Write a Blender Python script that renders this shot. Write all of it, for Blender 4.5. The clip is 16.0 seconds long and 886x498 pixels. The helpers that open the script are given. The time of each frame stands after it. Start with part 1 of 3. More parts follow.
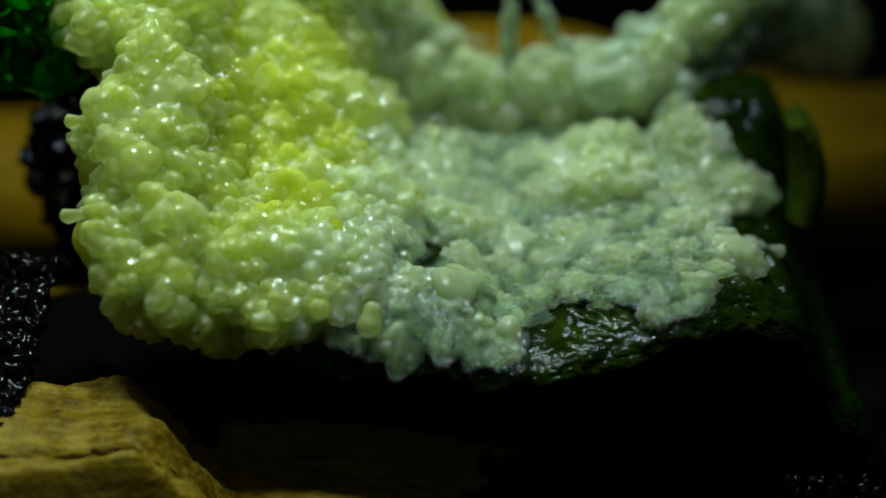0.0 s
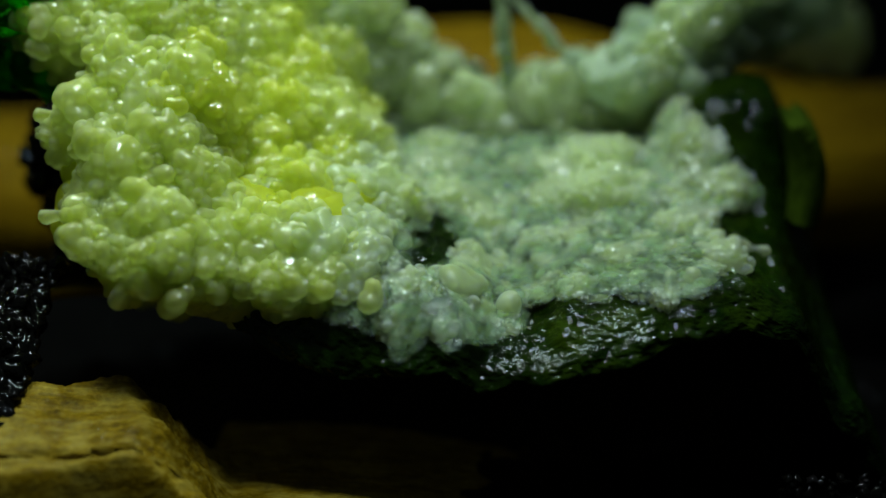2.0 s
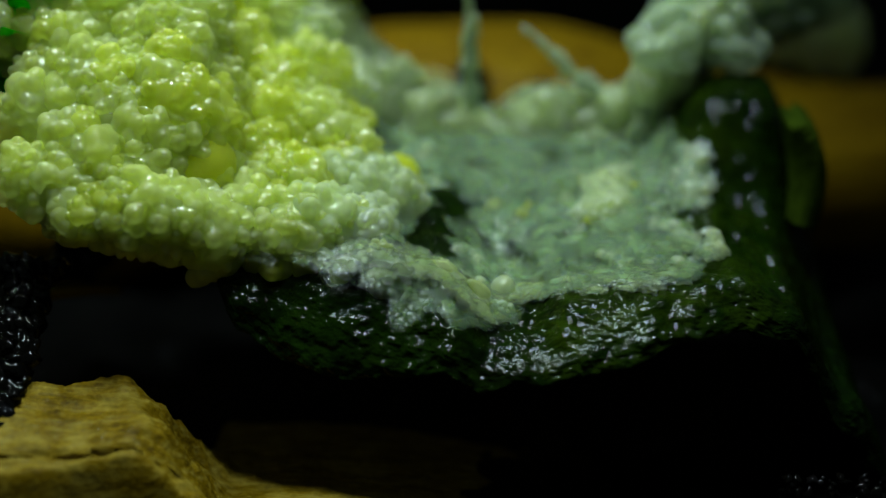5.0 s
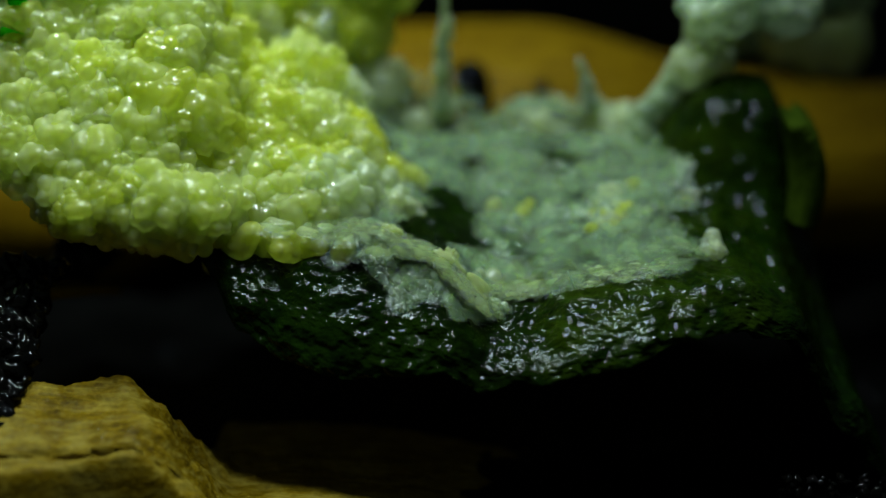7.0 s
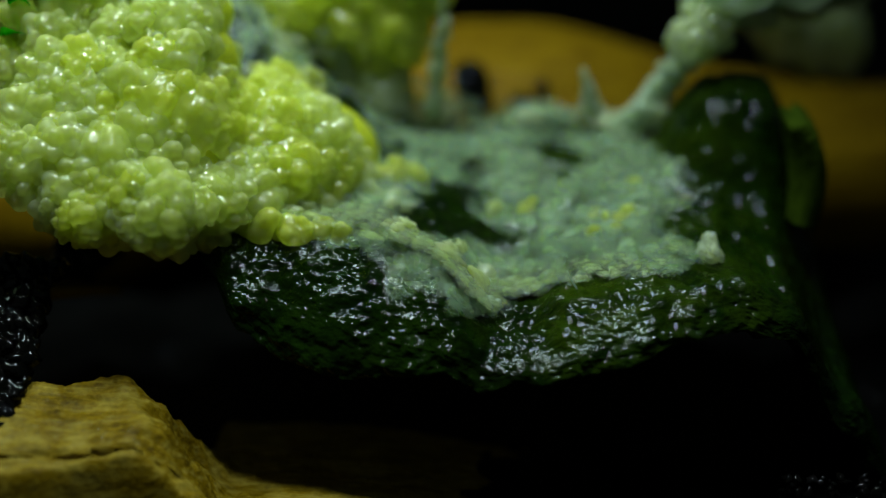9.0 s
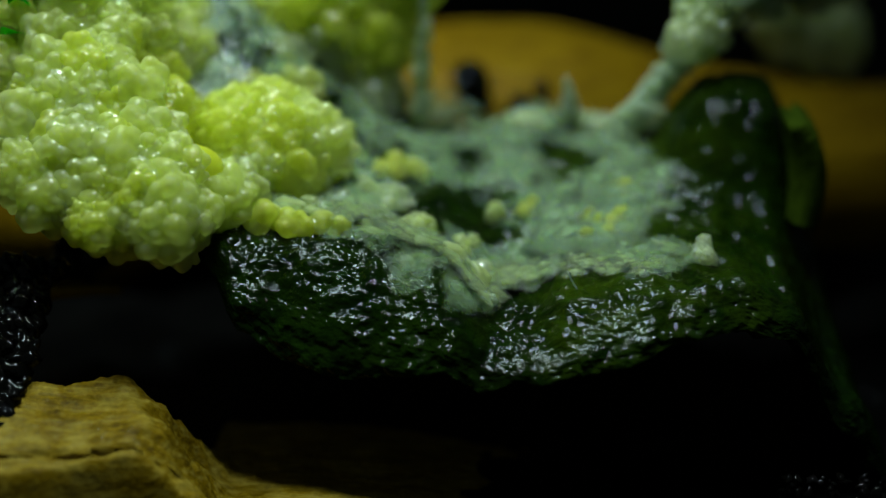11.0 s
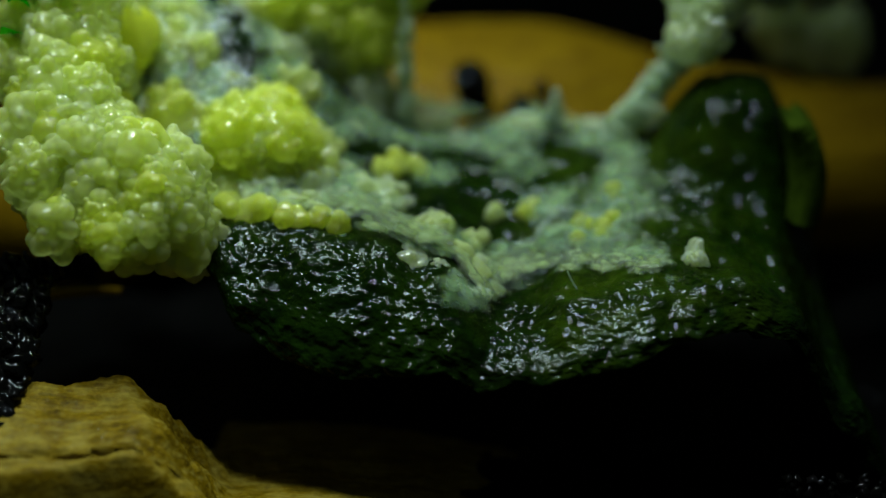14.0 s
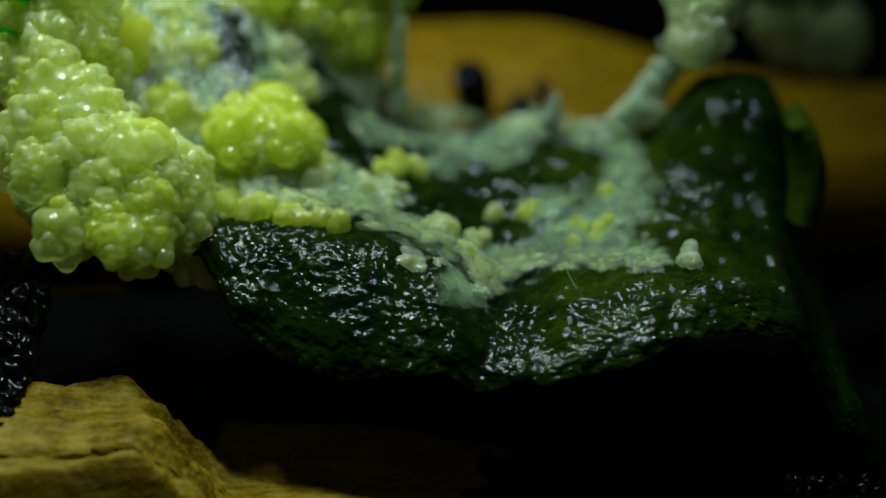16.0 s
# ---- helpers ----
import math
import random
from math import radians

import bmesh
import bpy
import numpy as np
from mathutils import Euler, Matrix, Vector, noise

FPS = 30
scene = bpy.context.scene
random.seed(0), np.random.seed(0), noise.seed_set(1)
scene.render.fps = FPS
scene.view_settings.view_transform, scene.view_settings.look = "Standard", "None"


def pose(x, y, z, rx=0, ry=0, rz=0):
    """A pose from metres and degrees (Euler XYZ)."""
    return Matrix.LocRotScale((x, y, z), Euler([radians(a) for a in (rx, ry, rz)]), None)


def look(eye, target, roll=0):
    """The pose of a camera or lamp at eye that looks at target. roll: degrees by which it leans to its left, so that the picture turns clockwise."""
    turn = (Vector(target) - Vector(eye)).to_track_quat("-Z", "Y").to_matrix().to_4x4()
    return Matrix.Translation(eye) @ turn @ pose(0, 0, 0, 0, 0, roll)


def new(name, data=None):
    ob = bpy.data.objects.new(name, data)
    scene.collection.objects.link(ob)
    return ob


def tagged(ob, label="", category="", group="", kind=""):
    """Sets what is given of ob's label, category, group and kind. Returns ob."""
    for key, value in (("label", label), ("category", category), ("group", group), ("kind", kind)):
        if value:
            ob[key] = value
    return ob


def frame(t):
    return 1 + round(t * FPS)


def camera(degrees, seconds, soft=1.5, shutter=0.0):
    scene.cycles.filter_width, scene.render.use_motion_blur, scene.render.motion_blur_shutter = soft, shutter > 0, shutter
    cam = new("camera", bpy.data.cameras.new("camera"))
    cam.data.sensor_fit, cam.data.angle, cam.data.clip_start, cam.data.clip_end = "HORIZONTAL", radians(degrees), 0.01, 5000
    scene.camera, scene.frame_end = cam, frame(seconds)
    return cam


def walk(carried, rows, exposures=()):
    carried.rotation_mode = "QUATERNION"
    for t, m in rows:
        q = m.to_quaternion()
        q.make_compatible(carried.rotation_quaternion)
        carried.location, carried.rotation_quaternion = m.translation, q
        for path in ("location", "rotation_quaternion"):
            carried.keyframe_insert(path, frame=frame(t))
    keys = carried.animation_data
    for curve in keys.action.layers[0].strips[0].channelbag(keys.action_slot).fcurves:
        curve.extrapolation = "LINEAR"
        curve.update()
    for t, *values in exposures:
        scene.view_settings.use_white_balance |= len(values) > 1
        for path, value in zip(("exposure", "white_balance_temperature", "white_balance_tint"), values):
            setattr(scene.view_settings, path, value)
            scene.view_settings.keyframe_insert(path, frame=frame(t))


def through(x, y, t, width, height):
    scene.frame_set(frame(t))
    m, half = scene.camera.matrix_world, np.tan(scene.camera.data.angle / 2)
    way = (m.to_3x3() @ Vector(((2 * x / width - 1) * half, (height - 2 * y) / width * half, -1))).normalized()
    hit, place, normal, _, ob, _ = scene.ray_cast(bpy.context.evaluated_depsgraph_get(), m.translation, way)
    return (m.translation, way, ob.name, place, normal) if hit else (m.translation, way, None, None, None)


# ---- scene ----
# A wet slime mould creeps over a dark folded leaf: a close shot of about 24 mm across.
MM = 0.001
PITCH, REACH, LENS = radians(20.0), 46.0, 3009.0
EYE = Vector((0.0, -REACH * math.cos(PITCH), REACH * math.sin(PITCH)))
AHEAD = Vector((0.0, math.cos(PITCH), -math.sin(PITCH)))
UP = Vector((0.0, math.sin(PITCH), math.cos(PITCH)))

cam = camera(2 * math.degrees(math.atan(784 / LENS)), 16.0, 1.5)
cam.data.dof.use_dof = True
cam.data.dof.focus_distance = 0.0449
cam.data.dof.aperture_fstop = 30.0
walk(cam, [(0.0, look(EYE * MM, (0, 0, 0))), (16.0, look(EYE * MM, (0, 0, 0)))],
     [(0.0, 0.0), (16.0, 0.0)])


# ---- world and lamps ----
world = bpy.data.worlds.new("night_room")
world.use_nodes = True
world.node_tree.nodes["Background"].inputs[0].default_value = (0.72, 1.0, 0.85, 1)
world.node_tree.nodes["Background"].inputs[1].default_value = 0.03
scene.world = world


def spot_lamp(name, place, aim, watts, size, cone, colour):
    data = bpy.data.lights.new(name, "SPOT")
    data.energy, data.color, data.shadow_soft_size = watts, colour, size * MM
    data.spot_size, data.spot_blend = radians(cone), 0.9
    ob = new(name, data)
    ob.matrix_world = look(Vector(place) * MM, Vector(aim) * MM)
    return ob


spot_lamp("lamp_over_leaf", (-10, 18, 77), (-3, 3, 0), 0.098, 5.0, 38, (0.76, 1.0, 0.97))
spot_lamp("lamp_over_leaf", (-26, 6, 75), (-4, 3, 0), 0.092, 5.0, 38, (0.76, 1.0, 0.97))
spot_lamp("lamp_over_mound", (8, -5, 78), (-5, 0, 0), 0.112, 5.0, 32, (0.77, 1.0, 0.97))


# ---- materials ----
def nodes_of(name):
    m = bpy.data.materials.new(name)
    m.use_nodes = True
    return m, m.node_tree, m.node_tree.nodes["Principled BSDF"]


def coords(tree, space="Object", stretch=(1, 1, 1)):
    c, p = tree.nodes.new("ShaderNodeTexCoord"), tree.nodes.new("ShaderNodeMapping")
    p.inputs["Scale"].default_value = stretch
    tree.links.new(c.outputs[space], p.inputs["Vector"])
    return p.outputs["Vector"]


def grain(tree, vector, scale, detail=3.0, rough=0.55):
    n = tree.nodes.new("ShaderNodeTexNoise")
    n.inputs["Scale"].default_value, n.inputs["Detail"].default_value, n.inputs["Roughness"].default_value = scale, detail, rough
    tree.links.new(vector, n.inputs["Vector"])
    return n.outputs["Fac"]


def ramp(tree, fac, *stops):
    r = tree.nodes.new("ShaderNodeValToRGB")
    while len(r.color_ramp.elements) < len(stops):
        r.color_ramp.elements.new(0.5)
    for e, (at, colour) in zip(r.color_ramp.elements, stops):
        e.position, e.color = at, (*colour, 1)
    tree.links.new(fac, r.inputs["Fac"])
    return r.outputs["Color"]


def blend(tree, fac, one, two, mode="MIX"):
    b = tree.nodes.new("ShaderNodeMix")
    b.data_type, b.blend_type = "RGBA", mode
    if isinstance(fac, float):
        b.inputs[0].default_value = fac
    else:
        tree.links.new(fac, b.inputs[0])
    tree.links.new(one, b.inputs[6])
    tree.links.new(two, b.inputs[7])
    return b.outputs[2]


def relief(tree, shader, *layers):
    last = None
    for height, depth in layers:
        b = tree.nodes.new("ShaderNodeBump")
        b.inputs["Strength"].default_value, b.inputs["Distance"].default_value = 1.0, depth * MM
        tree.links.new(height, b.inputs["Height"])
        if last:
            tree.links.new(last, b.inputs["Normal"])
        last = b.outputs["Normal"]
    tree.links.new(last, shader.inputs["Normal"])
    return last


def slime(name, deep, mid, pale, depth, through, body=1.0, thin=False):
    """Wet jelly. through: the share of light that passes on into the mass; body: how opaque it is; thin: as opaque as the film is thick."""
    m, tree, s = nodes_of(name)
    v = coords(tree)
    tone = ramp(tree, grain(tree, v, 500, 3), (0.32, deep), (0.5, mid), (0.68, pale))
    info = tree.nodes.new("ShaderNodeObjectInfo")
    own = ramp(tree, info.outputs["Random"], (0.0, deep), (0.5, mid), (1.0, pale))
    colour = blend(tree, 0.4, tone, own)
    tree.links.new(colour, s.inputs["Base Color"])
    s.inputs["Subsurface Weight"].default_value = 1.0
    s.inputs["Subsurface Radius"].default_value = (1.0, 1.0, 0.5)
    s.inputs["Subsurface Scale"].default_value = depth * MM
    s.inputs["Roughness"].default_value = 0.4
    s.inputs["IOR"].default_value, s.inputs["Specular IOR Level"].default_value = 1.35, 0.1
    soft = relief(tree, s, (grain(tree, v, 1500, 2), 0.05))
    wet = tree.nodes.new("ShaderNodeBump")
    wet.inputs["Strength"].default_value, wet.inputs["Distance"].default_value = 1.0, 0.035 * MM
    tree.links.new(grain(tree, v, 5600, 1), wet.inputs["Height"])
    tree.links.new(soft, wet.inputs["Normal"])
    passing, mix = tree.nodes.new("ShaderNodeBsdfTranslucent"), tree.nodes.new("ShaderNodeMixShader")
    tree.links.new(colour, passing.inputs["Color"])
    mix.inputs["Fac"].default_value = through
    tree.links.new(s.outputs["BSDF"], mix.inputs[1])
    tree.links.new(passing.outputs["BSDF"], mix.inputs[2])
    last = mix.outputs["Shader"]
    if body < 1.0 or thin:
        clear, cover = tree.nodes.new("ShaderNodeBsdfTransparent"), tree.nodes.new("ShaderNodeMixShader")
        cover.inputs["Fac"].default_value = body
        if thin:
            thick, k, k2 = tree.nodes.new("ShaderNodeAttribute"), tree.nodes.new("ShaderNodeMath"), tree.nodes.new("ShaderNodeMath")
            thick.attribute_name = "thickness"
            k.operation = k2.operation = "MULTIPLY"
            k.inputs[1].default_value = body
            tree.links.new(thick.outputs["Fac"], k.inputs[0])
            web = ramp(tree, grain(tree, v, 1300, 4, 0.62), (0.38, (0.2, 0.2, 0.2)), (0.60, (1, 1, 1)))
            tree.links.new(k.outputs[0], k2.inputs[0])
            tree.links.new(web, k2.inputs[1])
            tree.links.new(k2.outputs[0], cover.inputs["Fac"])
        tree.links.new(clear.outputs["BSDF"], cover.inputs[1])
        tree.links.new(last, cover.inputs[2])
        last = cover.outputs["Shader"]
    shine, skin = tree.nodes.new("ShaderNodeBsdfGlossy"), tree.nodes.new("ShaderNodeMixShader")
    shine.inputs["Roughness"].default_value, skin.inputs["Fac"].default_value = 0.12, 0.011 if thin else 0.045
    tree.links.new(wet.outputs["Normal"], shine.inputs["Normal"])
    tree.links.new(last, skin.inputs[1])
    tree.links.new(shine.outputs["BSDF"], skin.inputs[2])
    tree.links.new(skin.outputs["Shader"], tree.nodes["Material Output"].inputs["Surface"])
    return m


PALE = slime("slime_pale", (0.74, 0.84, 0.17), (0.78, 0.87, 0.25), (0.82, 0.90, 0.37), 1.2, 0.45, 0.58)
YELLOW = slime("slime_yellow", (0.75, 0.83, 0.06), (0.78, 0.86, 0.11), (0.81, 0.89, 0.20), 1.2, 0.45, 0.58)
CORE = slime("slime_core", (0.78, 0.83, 0.03), (0.80, 0.85, 0.05), (0.82, 0.87, 0.08), 2.0, 0.45, 0.85)
FILM = slime("slime_film", (0.38, 0.58, 0.29), (0.45, 0.64, 0.34), (0.52, 0.69, 0.38), 0.3, 0.3, 0.28, True)
RIM = slime("slime_rim", (0.46, 0.66, 0.26), (0.53, 0.71, 0.30), (0.60, 0.75, 0.33), 0.5, 0.35, 0.36, True)
KNOB = slime("slime_knob", (0.64, 0.76, 0.36), (0.70, 0.80, 0.45), (0.76, 0.84, 0.56), 1.0, 0.45, 0.6)
SEAM = slime("slime_seam", (0.60, 0.73, 0.24), (0.66, 0.78, 0.28), (0.71, 0.81, 0.33), 1.0, 0.42, 0.55)
STRAND = slime("slime_strand", (0.50, 0.64, 0.42), (0.56, 0.69, 0.47), (0.66, 0.76, 0.54), 0.5, 0.4, 0.6)


def leaf_green(name, low, high, glint, fresh=None):
    """Wet plant skin; fresh: the colour of a younger, clearer stretch of the fold."""
    m, tree, s = nodes_of(name)
    v = coords(tree)
    big, fine = grain(tree, v, 420, 4), grain(tree, v, 2600, 4)
    colour = blend(tree, 0.5, ramp(tree, big, (0.35, low), (0.65, high)), ramp(tree, fine, (0.4, low), (0.75, high)))
    if fresh:
        apart, reach = tree.nodes.new("ShaderNodeSeparateXYZ"), tree.nodes.new("ShaderNodeMapRange")
        tree.links.new(v, apart.inputs["Vector"])
        tree.links.new(apart.outputs["X"], reach.inputs["Value"])
        reach.inputs["From Min"].default_value, reach.inputs["From Max"].default_value = -6 * MM, 12 * MM
        zone = ramp(tree, reach.outputs["Result"], (0.0, (0.1, 0.1, 0.1)), (0.33, (0.2, 0.2, 0.2)), (0.42, (1, 1, 1)), (0.60, (0.7, 0.7, 0.7)), (0.8, (0.0, 0.0, 0.0)))
        spotted = ramp(tree, grain(tree, v, 900, 4, 0.6), (0.35, (0, 0, 0)), (0.65, fresh))
        colour = blend(tree, zone, colour, spotted, "ADD")
    tree.links.new(colour, s.inputs["Base Color"])
    s.inputs["Roughness"].default_value, s.inputs["Specular IOR Level"].default_value = 0.6, 0.0
    s.inputs["Coat Weight"].default_value, s.inputs["Coat Roughness"].default_value = glint, 0.06
    n = relief(tree, s, (grain(tree, v, 1500, 1), 0.06), (grain(tree, v, 7600, 1), 0.036))
    tree.links.new(n, s.inputs["Coat Normal"])
    return m


LEAF = leaf_green("wet_leaf", (0.0010, 0.0036, 0.0003), (0.006, 0.019, 0.0008), 0.34, (0.022, 0.034, 0.0012))
FOLD = leaf_green("leaf_fold", (0.010, 0.018, 0.002), (0.05, 0.08, 0.006), 0.06)
MOSS = leaf_green("moss_leaf", (0.02, 0.55, 0.01), (0.12, 0.85, 0.05), 0.1)


def woody(name, dark, mid, light, gloss):
    m, tree, s = nodes_of(name)
    v, along = coords(tree), coords(tree, "Object", (0.22, 1, 1))
    streak = ramp(tree, grain(tree, along, 4200, 4, 0.6), (0.36, dark), (0.49, mid), (0.66, light))
    patch = ramp(tree, grain(tree, v, 700, 5, 0.65), (0.32, dark), (0.5, mid), (0.68, light))
    speck = ramp(tree, grain(tree, v, 7000, 2), (0.42, dark), (0.55, mid), (0.7, light))
    tree.links.new(blend(tree, 0.18, blend(tree, 0.5, streak, patch), speck), s.inputs["Base Color"])
    s.inputs["Roughness"].default_value, s.inputs["Specular IOR Level"].default_value = gloss, 0.06
    s.inputs["Coat Weight"].default_value, s.inputs["Coat Roughness"].default_value = 0.02, 0.1
    n = relief(tree, s, (grain(tree, along, 3000, 4), 0.05), (grain(tree, v, 6500, 2), 0.035))
    tree.links.new(n, s.inputs["Coat Normal"])
    return m


WOOD = woody("damp_wood", (0.04, 0.021, 0.0003), (0.19, 0.110, 0.0005), (0.38, 0.28, 0.05), 0.6)
BARK = woody("yellow_wood", (0.12, 0.060, 0.0008), (0.24, 0.130, 0.001), (0.30, 0.18, 0.003), 0.7)
SOIL = leaf_green("wet_soil", (0.0008, 0.0008, 0.0008), (0.003, 0.0025, 0.002), 0.5)
# much darker than wet soil: the colour stands in for unlit, shaded ground
GROUND = woody("shade_black_soil", (0.0003, 0.0003, 0.0002), (0.0007, 0.0006, 0.0005), (0.002, 0.0016, 0.0012), 0.95)


# ---- places ----
def ease(lo, hi, x):
    k = min(1.0, max(0.0, (x - lo) / (hi - lo)))
    return k * k * (3 - 2 * k)


def spot(a, b, y):
    """A place seen at (a, b) of the sharp plane, whose steps are 15 microns, and at the depth y in mm."""
    way = AHEAD + Vector(((a - 784) / LENS, 0, 0)) + UP * ((441 - b) / LENS)
    return EYE + way * ((y - EYE.y) / way.y)


def along(x, knots):
    """A value that glides between knots of (x, value)."""
    for (p, u), (q, w) in zip(knots, knots[1:]):
        if x < q:
            return u + (w - u) * ease(p, q, x)
    return knots[-1][1]


def crest_y(x):
    """Where the leaf's top turns down to its front."""
    return 0.7 - 1.9 * ease(-6, 6, x)


CREST = ((-7.5, 0.66), (-5.6, 0.59), (-4.0, 0.50), (-2.0, 0.38), (-0.3, -0.20), (1.7, -1.32), (2.3, -1.32), (3.4, -0.82), (6.2, -0.42), (7.7, -0.47), (9.1, -0.99), (11.0, -3.8), (13.5, -7.8))
FORWARD = ((-7.2, 0.12), (-6.7, 0.9), (-5.4, 2.6), (-3.0, 3.3), (1.0, 2.9), (4.6, 2.3), (6.4, 1.6), (8.0, 1.0), (10.0, 0.6), (13.5, 0.6))
DROP = ((-7.2, 0.1), (-6.7, 0.55), (-6.2, 1.1), (-5.3, 2.2), (-4.2, 2.75), (-2.5, 2.9), (0.5, 1.9), (2.0, 1.05), (3.4, 1.4), (4.7, 1.35), (6.2, 1.1), (7.6, 0.95), (9.0, 0.85), (13.5, 1.0))


def leaf_z(x, y):
    """The height of the leaf's upper side, in mm: a top that rises to the back, and a lip that rolls down in front of its crest."""
    front, edge = along(x, CREST), crest_y(x)
    z = front + (0.7 - front) * ease(edge, 8.5, y) * ease(13.0, 9.5, x)
    z += 4.6 * ease(-0.5, -7.0, x) * ease(1.5, 8.5, y)
    z -= 0.75 * max(0.0, -6.2 - x) ** 2 * ease(5, 1, y)
    z += 2.3 * math.exp(-((x - 9.0) / 2.1) ** 4 - ((y - 6.8) / 2.3) ** 4)
    if y < edge:
        d = min(1.0, (edge - y) / along(x, FORWARD))
        z -= along(x, DROP) * (1 - (1 - d ** 1.8) ** 0.7)
    return z


def leaf_turn(p):
    """The way in which the leaf's upper side faces at a place."""
    e = 0.15
    slope = Vector((leaf_z(p.x - e, p.y) - leaf_z(p.x + e, p.y), leaf_z(p.x, p.y - e) - leaf_z(p.x, p.y + e), 2 * e))
    return slope.normalized()


def on_leaf(a, b):
    """The place on the leaf's upper side that is seen at (a, b)."""
    before, y = None, -4.0
    while y < 9.5:
        p = spot(a, b, y)
        if y >= crest_y(p.x) - along(p.x, FORWARD):
            gap = p.z - leaf_z(p.x, y)
            if gap < 0:
                return spot(a, b, y - 0.25 * (gap / (gap - before)) if before else y)
            before = gap
        y += 0.25
    return spot(a, b, 9.5)


def mound(a, b):
    """The place on the front of the slime's mound that is seen at (a, b)."""
    h = 600 - b
    y = -3.4 + 0.0065 * h + 7e-6 * h * abs(h) + 0.6 * ease(300, 0, a)
    p = spot(a, b, y)
    k = 0.65 * ease(300, 430, a) + 0.35 * ease(560, 760, a)
    if k:
        p = p.lerp(on_leaf(a, b) - AHEAD * 0.4 * ease(760, 560, a), k)
    return p


# ---- mesh makers ----
def part(name, data, material, parent, label=""):
    """Links mesh data or a bmesh as one mesh under a thing or a part."""
    if isinstance(data, bmesh.types.BMesh):
        mesh = bpy.data.meshes.new(name)
        data.to_mesh(mesh)
        data.free()
        for poly in mesh.polygons:
            poly.use_smooth = True
        mesh.materials.append(material)
        data = mesh
    ob = new(name, data)
    ob.parent = parent
    if label:
        ob["label"] = label
    return ob


def thing(name, place, label, category, group="", kind=""):
    ob = new(name)
    ob.location = Vector(place) * MM
    ob.empty_display_size = 0.001
    return tagged(ob, label, category, group, kind)


def grape_mesh(name, seed, count, spread, ball, soft, finger=0.0, level=4, heart=0.8):
    """A cluster of rounded drops, melted into one another, of about unit radius in mm."""
    rng = np.random.default_rng(seed)
    c = rng.normal(size=(count, 3))
    c /= np.linalg.norm(c, axis=1)[:, None]
    c *= (spread * rng.uniform(0.75, 1.1, count))[:, None]
    c[:, 2] *= 1 + finger
    r = ball * rng.uniform(0.5, 1.35, count)
    c, r = np.vstack([c, [[0, 0, 0]]]), np.append(r, heart * spread)
    bm = bmesh.new()
    bmesh.ops.create_icosphere(bm, subdivisions=level, radius=1)
    v = np.array([q.co[:] for q in bm.verts])
    reach = np.linspace(1.25 * spread * (1 + finger) + 1.3 * ball + 0.1, 0.2, 56)
    best = np.full(len(v), 0.2)
    last, done = None, np.zeros(len(v), bool)
    for k, s in enumerate(reach):
        gap = np.linalg.norm(v[:, None, :] * s - c[None], axis=2) - r[None]
        field = -soft * np.log(np.exp(-gap / soft).sum(axis=1))
        hit = (field < 0) & ~done
        if last is not None:
            f = np.clip(last / np.maximum(last - field, 1e-6), 0, 1)
            best = np.where(hit, reach[k - 1] + (s - reach[k - 1]) * f, best)
        done |= hit
        last = field
    for q, w, s in zip(bm.verts, v, best):
        q.co = Vector(w * s) * MM
    mesh = bpy.data.meshes.new(name)
    bm.to_mesh(mesh)
    bm.free()
    for poly in mesh.polygons:
        poly.use_smooth = True
    mesh.materials.append(PALE)
    return mesh


def patch_mesh(name, seed):
    """A thin soft lens of film of about unit radius in mm, thinning out to its uneven rim."""
    rng = np.random.default_rng(seed)
    n, rings = 36, 8
    ang = np.arange(n) * 2 * math.pi / n
    rim = np.ones(n)
    for k in range(2, 7):
        rim += rng.normal() * 0.26 / k * np.cos(k * ang + rng.uniform(0, 6.28))
    rim = np.clip(rim, 0.55, 1.45)
    bm = bmesh.new()
    loops, thick = [], []
    for side in (1, -1):
        for j in (range(rings) if side == 1 else reversed(range(rings))):
            k = 0.02 + 0.98 * j / (rings - 1)
            row = []
            for i in range(n):
                p = Vector((rim[i] * k * math.cos(ang[i]), rim[i] * k * math.sin(ang[i]), 0))
                lump = max(0.3, 1 + 0.7 * noise.noise(p * 1.8 + Vector((seed * 7.1, 0, 0))))
                p.z = (0.09 if side == 1 else -0.04) * (1 - k * k) ** 0.8 * lump
                row.append(bm.verts.new(p * MM))
                thick.append((1 - k ** 2) ** 0.7 * min(1.3, lump))
            loops.append(row)
    for one, two in zip(loops, loops[1:] + loops[:1]):
        for i in range(n):
            bm.faces.new((one[i], two[i], two[(i + 1) % n], one[(i + 1) % n]))
    bmesh.ops.recalc_face_normals(bm, faces=bm.faces)
    mesh = bpy.data.meshes.new(name)
    bm.to_mesh(mesh)
    bm.free()
    mesh.attributes.new("thickness", "FLOAT", "POINT").data.foreach_set("value", np.array(thick, dtype=np.float32))
    for poly in mesh.polygons:
        poly.use_smooth = True
    mesh.materials.append(FILM)
    return mesh


